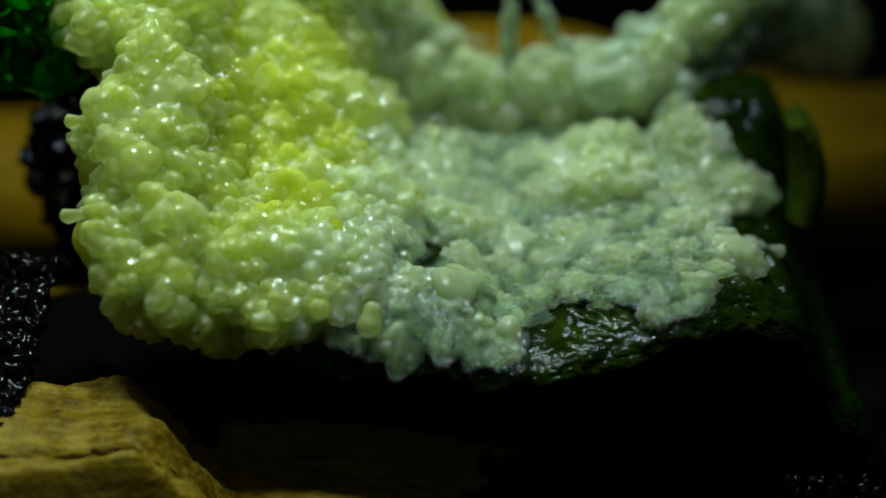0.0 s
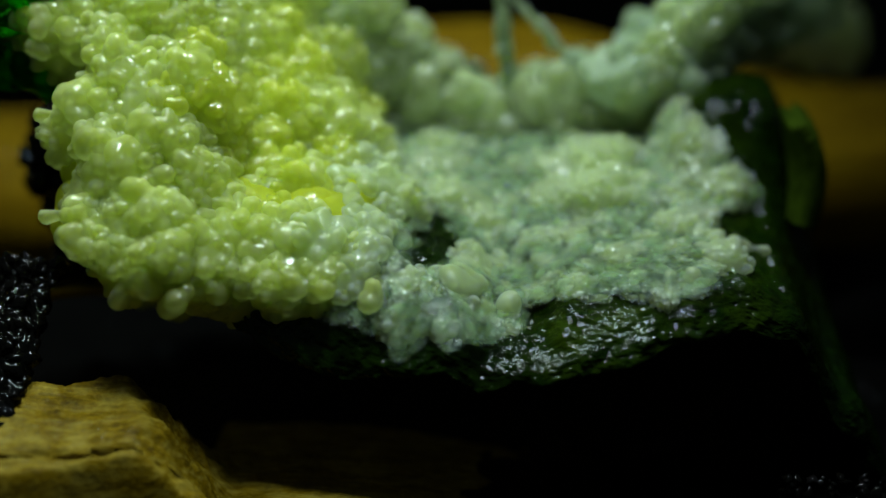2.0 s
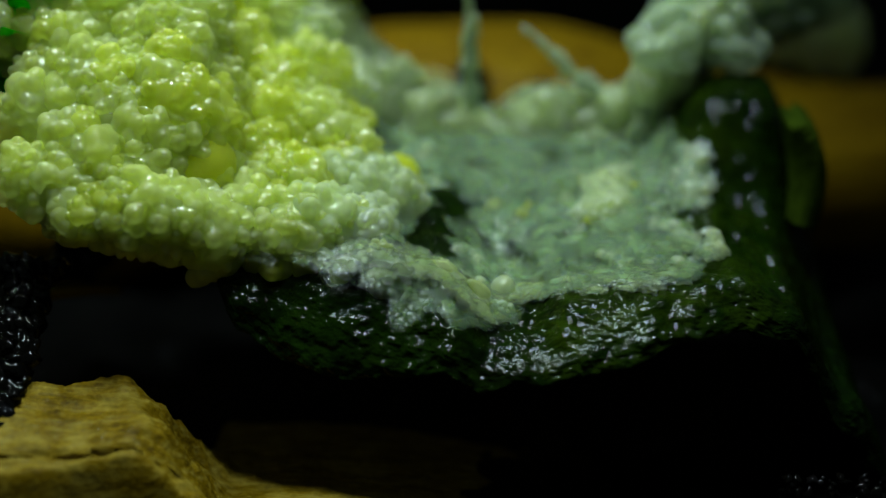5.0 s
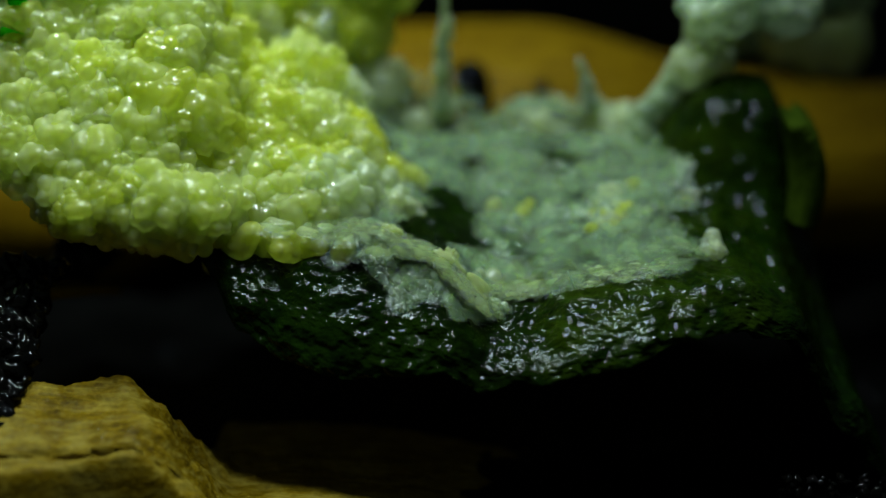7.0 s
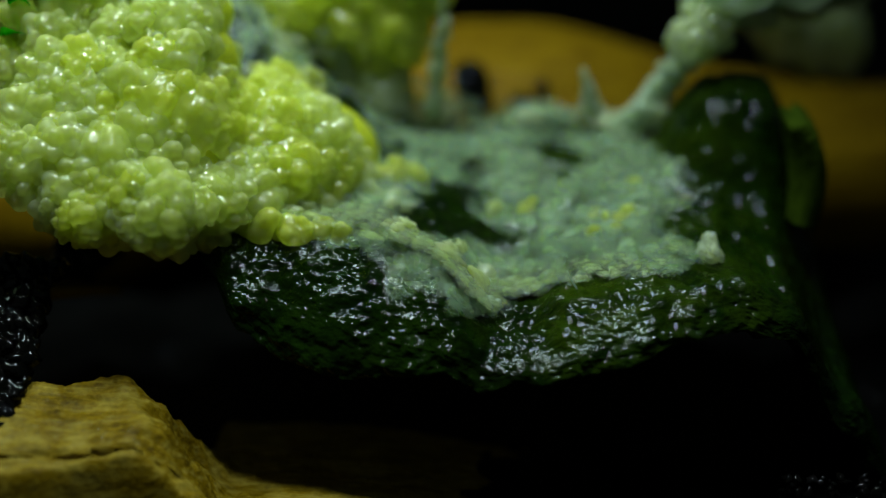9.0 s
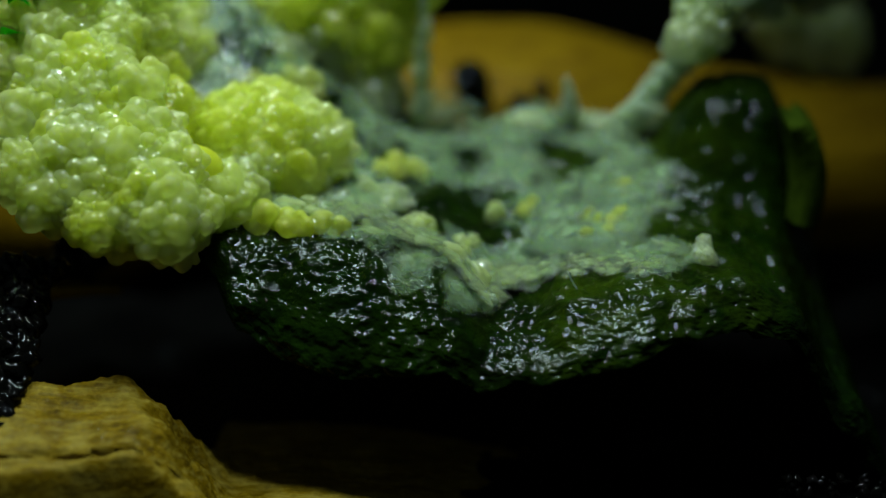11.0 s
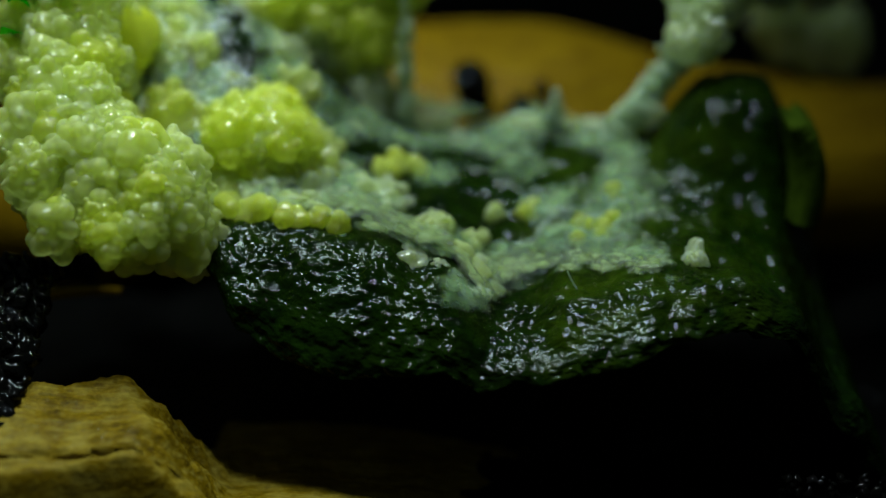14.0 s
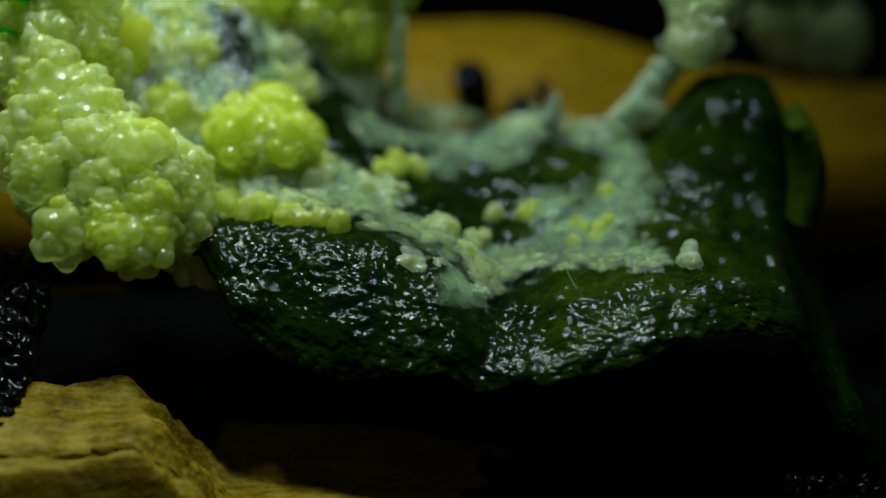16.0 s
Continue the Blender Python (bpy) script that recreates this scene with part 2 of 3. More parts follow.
def spindle_mesh(name, seed, rough):
    """A drawn-out lumpy thread along x, from -1 to 1 mm, of about unit radius across."""
    bm = bmesh.new()
    n, rings, shift = 14, 22, Vector((seed * 3.7, 0, 0))
    rows = []
    for j in range(rings):
        x = -1 + 2 * (j + 0.02) / (rings - 0.96)
        r = max(0.02, 1 - x * x) ** 0.6
        side = 0.3 * noise.noise(Vector((1.3 * x, 5.0, 0)) + shift)
        row = []
        for i in range(n):
            w = 2 * math.pi * i / n
            lump = 1 + rough * noise.noise(Vector((3.2 * x, 1.1 * math.cos(w), 1.1 * math.sin(w))) + shift)
            row.append(bm.verts.new(Vector((x, side + r * lump * math.cos(w), r * lump * math.sin(w))) * MM))
        rows.append(row)
    for one, two in zip(rows, rows[1:]):
        for i in range(n):
            bm.faces.new((one[i], one[(i + 1) % n], two[(i + 1) % n], two[i]))
    bm.faces.new(rows[0])
    bm.faces.new(rows[-1])
    bmesh.ops.recalc_face_normals(bm, faces=bm.faces)
    mesh = bpy.data.meshes.new(name)
    bm.to_mesh(mesh)
    bm.free()
    for poly in mesh.polygons:
        poly.use_smooth = True
    mesh.materials.append(STRAND)
    return mesh


# ---- ground, wood and soil ----
def sheet(name, nx, ny, at):
    """A grid of nx by ny cells whose corners are at(i/nx, j/ny), in mm."""
    bm = bmesh.new()
    rows = [[bm.verts.new(Vector(at(i / nx, j / ny)) * MM) for i in range(nx + 1)] for j in range(ny + 1)]
    for j in range(ny):
        for i in range(nx):
            bm.faces.new((rows[j][i], rows[j][i + 1], rows[j + 1][i + 1], rows[j + 1][i]))
    mesh = bpy.data.meshes.new(name)
    bm.to_mesh(mesh)
    bm.free()
    for poly in mesh.polygons:
        poly.use_smooth = True
    return mesh


def bumpy(p, size, height, shift=0.0):
    return height * noise.fractal(Vector(p) / size + Vector((shift, 3.1, 0.7)), 0.8, 2.1, 4)


def build_ground():
    def at(u, v):
        s, t = 2 * u - 1, 2 * v - 1
        x, y = 30 * s + 470 * s ** 7, 20 + 40 * t + 460 * t ** 7
        return x, y, -6.6 + bumpy((x, y, 0), 3.0, 0.7)
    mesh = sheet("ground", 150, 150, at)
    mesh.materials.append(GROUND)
    tagged(new("ground", mesh), "wet soil under the leaf and the wood, blackened to read as shade", "ground", "", "structure")


def build_front_wood():
    def at(u, v):
        x = -15 + 20 * u
        y = 1.6 - 11.6 * v
        hump = ease(-5.3, -8.3, x + 0.22 * y + 0.6 + bumpy((x, y, 3), 1.6, 0.5))
        back = -1.7 - 1.6 * ease(-10.8, -13.5, x) + 0.15 * math.sin(1.9 * x)
        z = -5.95 - 1.0 * ease(-4, 5, x) + hump * (3.35 - 0.30 * max(0.0, back - y))
        z -= 1.5 * hump * max(0.0, y - back + 0.7 + bumpy((x, 0, 1), 1.1, 0.3)) ** 1.6
        z -= 4.5 * ease(0.0, 1.1, -5.3 + 0.12 * (x + 9) + 0.12 * math.sin(1.3 * x) - y) + 0.8 * ease(-11.2, -13, x)
        z -= 0.16 * math.exp(-((y + 4.95 - 0.1 * (x + 9) - 0.06 * math.sin(2.3 * x)) / 0.07) ** 2) * ease(-12, -10.5, x) * ease(-7.2, -8.5, x)
        return x, y, max(z, -7.5) + bumpy((x * 0.35, y, 0), 1.5, 0.12) + bumpy((x, y, 5), 0.5, 0.05)
    mesh = sheet("damp_wood", 240, 220, at)
    mesh.materials.append(WOOD)
    base = thing("wood_chip", (0, 0, 0), "damp yellow-brown wood chip with a split front edge", "wood")
    body = part("body", mesh, WOOD, base)
    s = body.modifiers.new("body", "SOLIDIFY")
    s.thickness, s.offset = 0.0022, 1
    # thin slivers along the split
    rng = random.Random(2)
    for k in range(9):
        x = -11.6 + 4.2 * k / 8 + rng.uniform(-0.2, 0.2)
        u, v = (x + 15) / 20, (1.6 + 4.9 - 0.1 * (x + 9)) / 11.6
        one, two = Vector(at(u, v)), Vector(at(u + rng.uniform(0.03, 0.06), v + rng.uniform(-0.008, 0.01)))
        bm = bmesh.new()
        got = bmesh.ops.create_cube(bm, size=1)["verts"]
        for q in got:
            c = q.co
            r = rng.uniform(0.02, 0.05)
            q.co = (one.lerp(two, c.x + 0.5) + Vector((0, c.y * r * 2, c.z * r + 0.06))) * MM
        part("splinter", bm, WOOD, base)


def build_back_wood():
    def at(u, v):
        x = -26 + 52 * u
        turn = math.pi * (1.25 * v - 0.25)
        r = 3.6 + 0.4 * math.sin(0.21 * x + 1.2)
        top = 1.9 - 1.4 * ease(3, 13, x) - 2.6 * ease(-5, -13, x) - 3.7
        p = (x, 17.5 - 1.25 * r * math.cos(turn), top + r * math.sin(turn))
        return p[0], p[1], p[2] + bumpy((x * 0.3, p[1], p[2]), 1.6, 0.25)
    mesh = sheet("yellow_wood", 140, 50, at)
    mesh.materials.append(BARK)
    base = thing("rotten_branch", (0, 0, 0), "yellow-brown rotten branch lying on the soil behind the leaf", "branch")
    part("body", mesh, BARK, base)
    rng = random.Random(14)
    for a, b, r in ((833, 150, 0.6), (850, 168, 0.45), (925, 195, 0.45), (905, 205, 0.3), (960, 160, 0.25)):
        bm = bmesh.new()
        bmesh.ops.create_icosphere(bm, subdivisions=3, radius=1)
        at_knot = spot(a, b, 13.3)
        for q in bm.verts:
            w = 1 + 0.5 * noise.noise(q.co * 1.7 + Vector((a, 0, 0)))
            q.co = (at_knot + Vector((q.co.x * r, q.co.y * 0.5, q.co.z * r * 1.2)) * w) * MM
        part("knot", bm, SOIL, base, "dark rotten knot")


build_ground()
build_front_wood()
build_back_wood()


# ---- the leaf ----
def build_leaf():
    base = thing("folded_leaf", (2, 2, -1), "dark green wet leaf with a folded lip and rough glossy skin", "leaf")

    def at(u, v):
        x = -7.5 + 21.0 * u
        if v < 0.5:
            y = 9.3 + 0.4 * math.sin(x) * (1 - 2 * v) + (crest_y(x) - 9.3) * (2 * v) ** 0.9
        else:
            y = crest_y(x) - along(x, FORWARD) * math.sin(math.pi * (v - 0.5))
        z = leaf_z(x, y)
        lump = bumpy((x, y, 0.8 * z), 1.1, 0.14) + bumpy((x, y, z + 4), 0.4, 0.08) + bumpy((x, y, z), 0.17, 0.03)
        k = ease(0.5, 0.9, v)
        return x - 2, y - lump * k - 2, z + 1 + lump * (1 - k)

    mesh = sheet("blade", 330, 230, at)
    mesh.materials.append(LEAF)
    blade = part("blade", mesh, LEAF, base)
    s = blade.modifiers.new("body", "SOLIDIFY")
    s.thickness, s.offset = 0.00035, 1

    def ridge(u, v):
        z = -0.6 + 3.0 * v
        x = 10.55 + (u - 0.5) * 0.75 * (1 - v ** 2.5) ** 0.5 + 0.35 * math.sin(2.6 * v) - 0.5 * v * v
        y = 3.6 + 6.0 * (u - 0.5) ** 2 + 0.3 * v
        return x - 2, y - 2, z + 1 + bumpy((x, y, z), 0.7, 0.12)

    mesh = sheet("ridge", 24, 60, ridge)
    mesh.materials.append(FOLD)
    rib = part("ridge", mesh, FOLD, base, "narrow upright green ridge of the leaf")
    s = rib.modifiers.new("body", "SOLIDIFY")
    s.thickness, s.offset = 0.0005, 0


build_leaf()


# ---- the slime mould ----
TIMES = (0.0, 2.0, 4.0, 6.5, 9.0, 12.5, 16.0)
STEPS = (0.0, 0.8, 1.6, 2.5, 3.4, 4.4, 5.5, 6.6, 7.8, 9.0, 10.7, 12.5, 14.2, 16.0)


def pace(rows, t):
    """The value of a row of places at t, gliding between TIMES."""
    for k in range(len(TIMES) - 1):
        if t <= TIMES[k + 1]:
            f = (t - TIMES[k]) / (TIMES[k + 1] - TIMES[k])
            return [p + (q - p) * f for p, q in zip(rows[k], rows[k + 1])]
    return list(rows[-1])


# how the slime creeps: courses of single marks, one row for each of TIMES
COURSES = [
    [(170, 245), (115, 235), (25, 200), (-30, 240), (-40, 260), (-30, 270), (-20, 280)],
    [(180, 420), (135, 430), (105, 400), (125, 375), (140, 345), (180, 345), (195, 345)],
    [(200, 470), (150, 470), (160, 440), (200, 430), (220, 440), (245, 450), (270, 465)],
    [(230, 510), (250, 505), (340, 435), (384, 395), (435, 365), (450, 340), (450, 330)],
    [(380, 640), (385, 535), (430, 505), (482, 450), (490, 410), (480, 390), (480, 375)],
    [(250, 390), (215, 385), (225, 365), (262, 350), (280, 345), (290, 340), (300, 345)],
    [(230, 300), (200, 290), (150, 270), (150, 270), (170, 270), (200, 270), (220, 270)],
    [(300, 450), (270, 440), (240, 420), (255, 400), (265, 400), (280, 420), (300, 430)],
    [(330, 300), (340, 300), (350, 300), (375, 290), (390, 290), (395, 290), (400, 290)],
    [(540, 280), (540, 290), (544, 286), (540, 285), (540, 290), (530, 290), (520, 290)],
    [(640, 220), (608, 270), (586, 289), (586, 294), (580, 300), (570, 310), (560, 315)],
    [(480, 160), (470, 190), (455, 200), (460, 200), (465, 215), (470, 235), (475, 245)],
    [(300, 150), (250, 160), (220, 170), (160, 180), (130, 190), (120, 190), (120, 190)],
    [(250, 30), (150, 40), (90, 30), (40, 20), (30, 20), (30, 20), (30, 20)],
    [(500, 40), (430, 50), (370, 50), (330, 60), (330, 70), (350, 80), (350, 90)],
    [(500, 540), (510, 500), (530, 460), (545, 415), (540, 380), (530, 355), (530, 345)],
    [(480, 440), (500, 425), (520, 400), (510, 375), (500, 350), (490, 340), (490, 335)],
    [(400, 500), (420, 450), (440, 415), (430, 385), (430, 355), (420, 335), (420, 330)],
    [(590, 480), (590, 450), (595, 425), (600, 395), (595, 370), (590, 355), (590, 350)],
    [(650, 600), (650, 557), (640, 495), (640, 441), (628, 406), (626, 388), (626, 386)],
    [(760, 560), (770, 540), (785, 510), (788, 492), (790, 478), (815, 480), (828, 475)],
    [(905, 640), (903, 590), (900, 570), (870, 552), (855, 542), (845, 530), (845, 520)],
]
COURSES += [
    [(1020, 520), (1020, 520), (1010, 510), (1000, 505), (990, 490), (985, 480), (975, 475)],
    [(1180, 580), (1200, 545), (1190, 530), (1150, 510), (1140, 510), (1130, 510), (1130, 510)],
    [(1340, 460), (1314, 461), (1285, 450), (1265, 443), (1255, 450), (1240, 455), (1225, 462)],
    [(1400, 370), (1370, 355), (1290, 330), (1215, 320), (1165, 310), (1130, 300), (1105, 300)],
    [(1060, 290), (1069, 332), (1060, 371), (1069, 389), (1073, 390), (1050, 400), (1040, 406)],
    [(1200, 400), (1180, 400), (1152, 392), (1130, 398), (1124, 401), (1083, 409), (1066, 424)],
    [(850, 110), (850, 150), (850, 190), (850, 215), (850, 220), (850, 230), (850, 245)],
    [(1100, 110), (1090, 120), (1060, 160), (1040, 200), (1020, 215), (1000, 225), (1000, 235)],
    [(740, 320), (740, 320), (735, 318), (735, 320), (735, 325), (738, 328), (738, 328)],
    [(880, 380), (880, 380), (880, 380), (880, 381), (884, 383), (884, 385), (884, 388)],
    [(680, 60), (680, 100), (680, 140), (660, 140), (660, 150), (640, 150), (620, 150)],
    [(1000, 300), (1000, 300), (1000, 300), (1000, 300), (1000, 300), (1000, 300), (1000, 300)],
    [(1250, 180), (1250, 190), (1240, 200), (1200, 230), (1180, 240), (1140, 240), (1110, 240)],
]


def creep(a, b):
    """The course of a piece that starts at (a, b): the marks near it carry it along."""
    weight = [1 / ((a - c[0][0]) ** 2 + (b - c[0][1]) ** 2 + 900) ** 1.6 for c in COURSES]
    whole = sum(weight)
    rows = []
    for k in range(len(TIMES)):
        da = sum(w * (c[k][0] - c[0][0]) for w, c in zip(weight, COURSES)) / whole
        db = sum(w * (c[k][1] - c[0][1]) for w, c in zip(weight, COURSES)) / whole
        rows.append((a + da, b + db))
    return rows


# holes that open in the film: rows of (a, b, half width, half height) for each of TIMES
HOLES = [
    [(755, 460, 22, 35), (758, 430, 40, 52), (778, 400, 58, 62), (780, 390, 75, 62), (780, 375, 85, 52), (790, 365, 88, 40), (785, 372, 85, 42)],
    [(905, 445, 2, 2), (905, 445, 14, 8), (910, 445, 28, 14), (895, 437, 45, 17), (905, 425, 45, 22), (905, 412, 45, 26), (910, 420, 55, 28)],
    [(975, 290, 2, 2), (975, 290, 5, 5), (975, 292, 12, 10), (975, 292, 26, 16), (980, 290, 40, 22), (990, 290, 62, 28), (990, 298, 75, 34)],
    [(1060, 510, 1, 1), (1060, 510, 1, 1), (1070, 510, 2, 2), (1090, 508, 10, 8), (1080, 502, 45, 15), (1050, 500, 75, 24), (1035, 500, 100, 32)],
    [(680, 290, 1, 1), (680, 290, 1, 1), (680, 290, 2, 2), (690, 290, 8, 5), (700, 280, 22, 9), (690, 290, 45, 17), (690, 295, 60, 20)],
    [(600, 190, 1, 1), (600, 190, 1, 1), (600, 190, 2, 2), (600, 190, 5, 5), (590, 185, 25, 12), (580, 170, 60, 18), (590, 185, 75, 22)],
    [(840, 305, 1, 1), (840, 305, 2, 2), (835, 300, 8, 6), (838, 300, 16, 9), (845, 305, 25, 12), (830, 275, 35, 14), (850, 320, 50, 18)],
]


def parted(a, b, t, reach):
    """Where a piece of the film at (a, b), that reaches so far round, lies once the holes have pushed it aside."""
    for rows in HOLES:
        ha, hb, w, h = pace(rows, t)
        hb, w, h = hb + 0.2 * h, 1.2 * w, 1.15 * h
        spread = reach * ease(3, 20, w)
        w, h = w + spread, h + spread * 0.7
        u, v = (a - ha) / w, (b - hb) / h
        d = max(1e-3, math.hypot(u, v))
        if d < 2.5:
            k = (d ** 4 + 1) ** 0.25 / d
            a, b = ha + u * k * w, hb + v * k * h
    return a, b


def within(a, b, ring):
    inside = False
    for (p, q), (r, s) in zip(ring, ring[1:] + ring[:1]):
        if (q > b) != (s > b) and a < p + (b - q) / (s - q) * (r - p):
            inside = not inside
    return inside


def strewn(ring, gap, seed, tries=6000):
    rng = random.Random(seed)
    lo, hi = [min(p[k] for p in ring) for k in (0, 1)], [max(p[k] for p in ring) for k in (0, 1)]
    got = []
    for _ in range(tries):
        p = (rng.uniform(lo[0], hi[0]), rng.uniform(lo[1], hi[1]))
        if within(*p, ring) and all((p[0] - q[0]) ** 2 + (p[1] - q[1]) ** 2 > gap * gap for q in got):
            got.append(p)
    return got


MOUND_AREA = [(80, -60), (150, 60), (245, 70), (250, 150), (175, 240), (225, 330), (175, 400), (185, 450), (240, 500), (245, 550), (320, 590),
              (380, 620), (480, 580), (600, 550), (670, 480), (680, 200), (650, 90), (740, 40), (620, -60)]
FILM_AREA = [(250, -20), (640, -20), (760, 60), (850, 120), (1000, 110), (1150, 90), (1200, 190), (1270, 300), (1340, 355), (1200, 400), (1330, 460),
             (1220, 545), (1180, 570), (1120, 540), (1000, 525), (930, 560), (905, 640), (800, 610), (650, 610), (580, 560), (520, 400), (420, 300)]


# the thick mass draws back to its own side: its border, and the lump that it leaves, for each of TIMES
BORDER = [(640,), (620,), (560,), (440,), (325,), (150,), (125,)]
LUMP = [(480, 270, 400, 400), (480, 270, 300, 320), (490, 270, 230, 220), (500, 270, 185, 165), (485, 250, 105, 90), (477, 245, 74, 32), (470, 245, 64, 26)]


def thinned(a, b, t):
    """How far the mass has thinned to a film at (a, b): 0 thick, 1 film."""
    (edge,), (la, lb, w, h) = pace(BORDER, t), pace(LUMP, t)
    edge += 130 * ease(200, 300, b)
    return ease(edge, edge + 90, a) * ease(0.85, 1.25, math.hypot((a - la) / w, (b - lb) / h))


GRAPES = [grape_mesh("slime_lobe", 10 + k, 170 + 12 * k, 0.90, 0.135, 0.026, 0.0, 5, 0.97) for k in range(4)]
GRAPES += [grape_mesh("slime_lobe", 20 + k, 52 + 6 * k, 0.80, 0.25, 0.036, 0.0, 5, 0.86) for k in range(5)]
KNOBS = [grape_mesh("knob", 40 + k, 12, 0.60, 0.40, 0.10, 0.15) for k in range(6)]
FINGERS = [grape_mesh("finger", 80 + k, 6, 0.3, 0.3, 0.09, 1.6) for k in range(4)]
SCRAPS = [patch_mesh("film_scrap", 60 + k) for k in range(10)]
RIBBONS = [spindle_mesh("ribbon", 90 + k, 0.5) for k in range(5)]
MOVES = []


def piece(name, mesh, material, parent, size, spin):
    ob = part(name, mesh, material, parent)
    ob.material_slots[0].link = "OBJECT"
    ob.material_slots[0].material = material
    ob.scale = size if isinstance(size, tuple) else (size, size, size)
    ob.rotation_euler = spin
    return ob


def laid(ob, base, ends, ups):
    """Notes the course of a drawn-out piece: its two ends in mm for each of STEPS, and the way that its top faces."""
    rows = []
    for t, (one, two), up in zip(STEPS, ends, ups):
        ahead = (two - one).normalized()
        side = up.cross(ahead).normalized()
        turn = Matrix((ahead, side, ahead.cross(side))).transposed()
        rows.append((t, Matrix.LocRotScale(((one + two) / 2 - base) * MM, turn.to_quaternion(), None)))
    ob.matrix_basis = rows[0][1] @ Matrix.Diagonal((*ob.scale, 1))
    MOVES.append((ob, rows))


def course(ob, base, places, turn, ups=None):
    """Notes the course of a piece: places in mm for each of STEPS, and a slow turn; ups: the way that its top faces."""
    start = Euler(turn).to_quaternion()
    rows = []
    for k, (t, p) in enumerate(zip(STEPS, places)):
        if ups:
            sway = Vector((0, 0, 1)).rotation_difference(ups[k])
        else:
            sway = Euler((0.2 * math.sin(0.25 * t + turn[0]), 0.2 * math.sin(0.2 * t + turn[1]), 0.1 * math.sin(0.3 * t))).to_quaternion()
        rows.append((t, Matrix.LocRotScale((p - base) * MM, sway @ start, None)))
    ob.matrix_basis = rows[0][1] @ Matrix.Diagonal((*ob.scale, 1))
    MOVES.append((ob, rows))


# the cleft that opens in the mass: rows of (a, b, half width, half height) for each of TIMES
CLEFT = [(300, 335, 4, 4), (290, 333, 8, 10), (295, 335, 12, 16), (325, 325, 10, 28), (338, 320, 12, 40), (348, 310, 14, 48), (350, 305, 14, 52)]


def cloven(a, b, t, reach):
    """Where a lobe at (a, b) lies once the cleft has pushed it aside."""
    ha, hb, w, h = pace(CLEFT, t)
    w, h = w + reach, h + reach
    u, v = (a - ha) / w, (b - hb) / h
    d = max(1e-3, math.hypot(u, v))
    k = (d ** 4 + 1) ** 0.25 / d if d < 2 else 1.0
    return ha + u * k * w, hb + v * k * h


# the lower border of the hanging mass, at its outer and at its inner side, for each of TIMES
BELOW = [(585, 620), (505, 550), (442, 485), (424, 425), (435, 398), (462, 390), (488, 384)]


def resting(a, b, t, deep, sunk, margin=75):
    """Where a piece of the mound lies: on its front while it is thick, in the leaf's film once it has thinned."""
    a, b = cloven(a, b, t, 46 * ease(1, 6, t))
    outer, inner = pace(BELOW, t)
    lowest = outer + (inner - outer) * ease(300, 390, a) - margin - 120 * ease(140, -10, a) * ease(2, 5, t)
    b = min(b, lowest - 0.2 * max(0.0, lowest - b))
    k = thinned(a, b, t)
    p = mound(a, b) + AHEAD * (deep + 0.7 * ease(9, 13, t) * ease(350, 400, a))
    if k > 0:
        q = on_leaf(a, b)
        p = p.lerp(q - leaf_turn(q) * sunk, k)
    return p


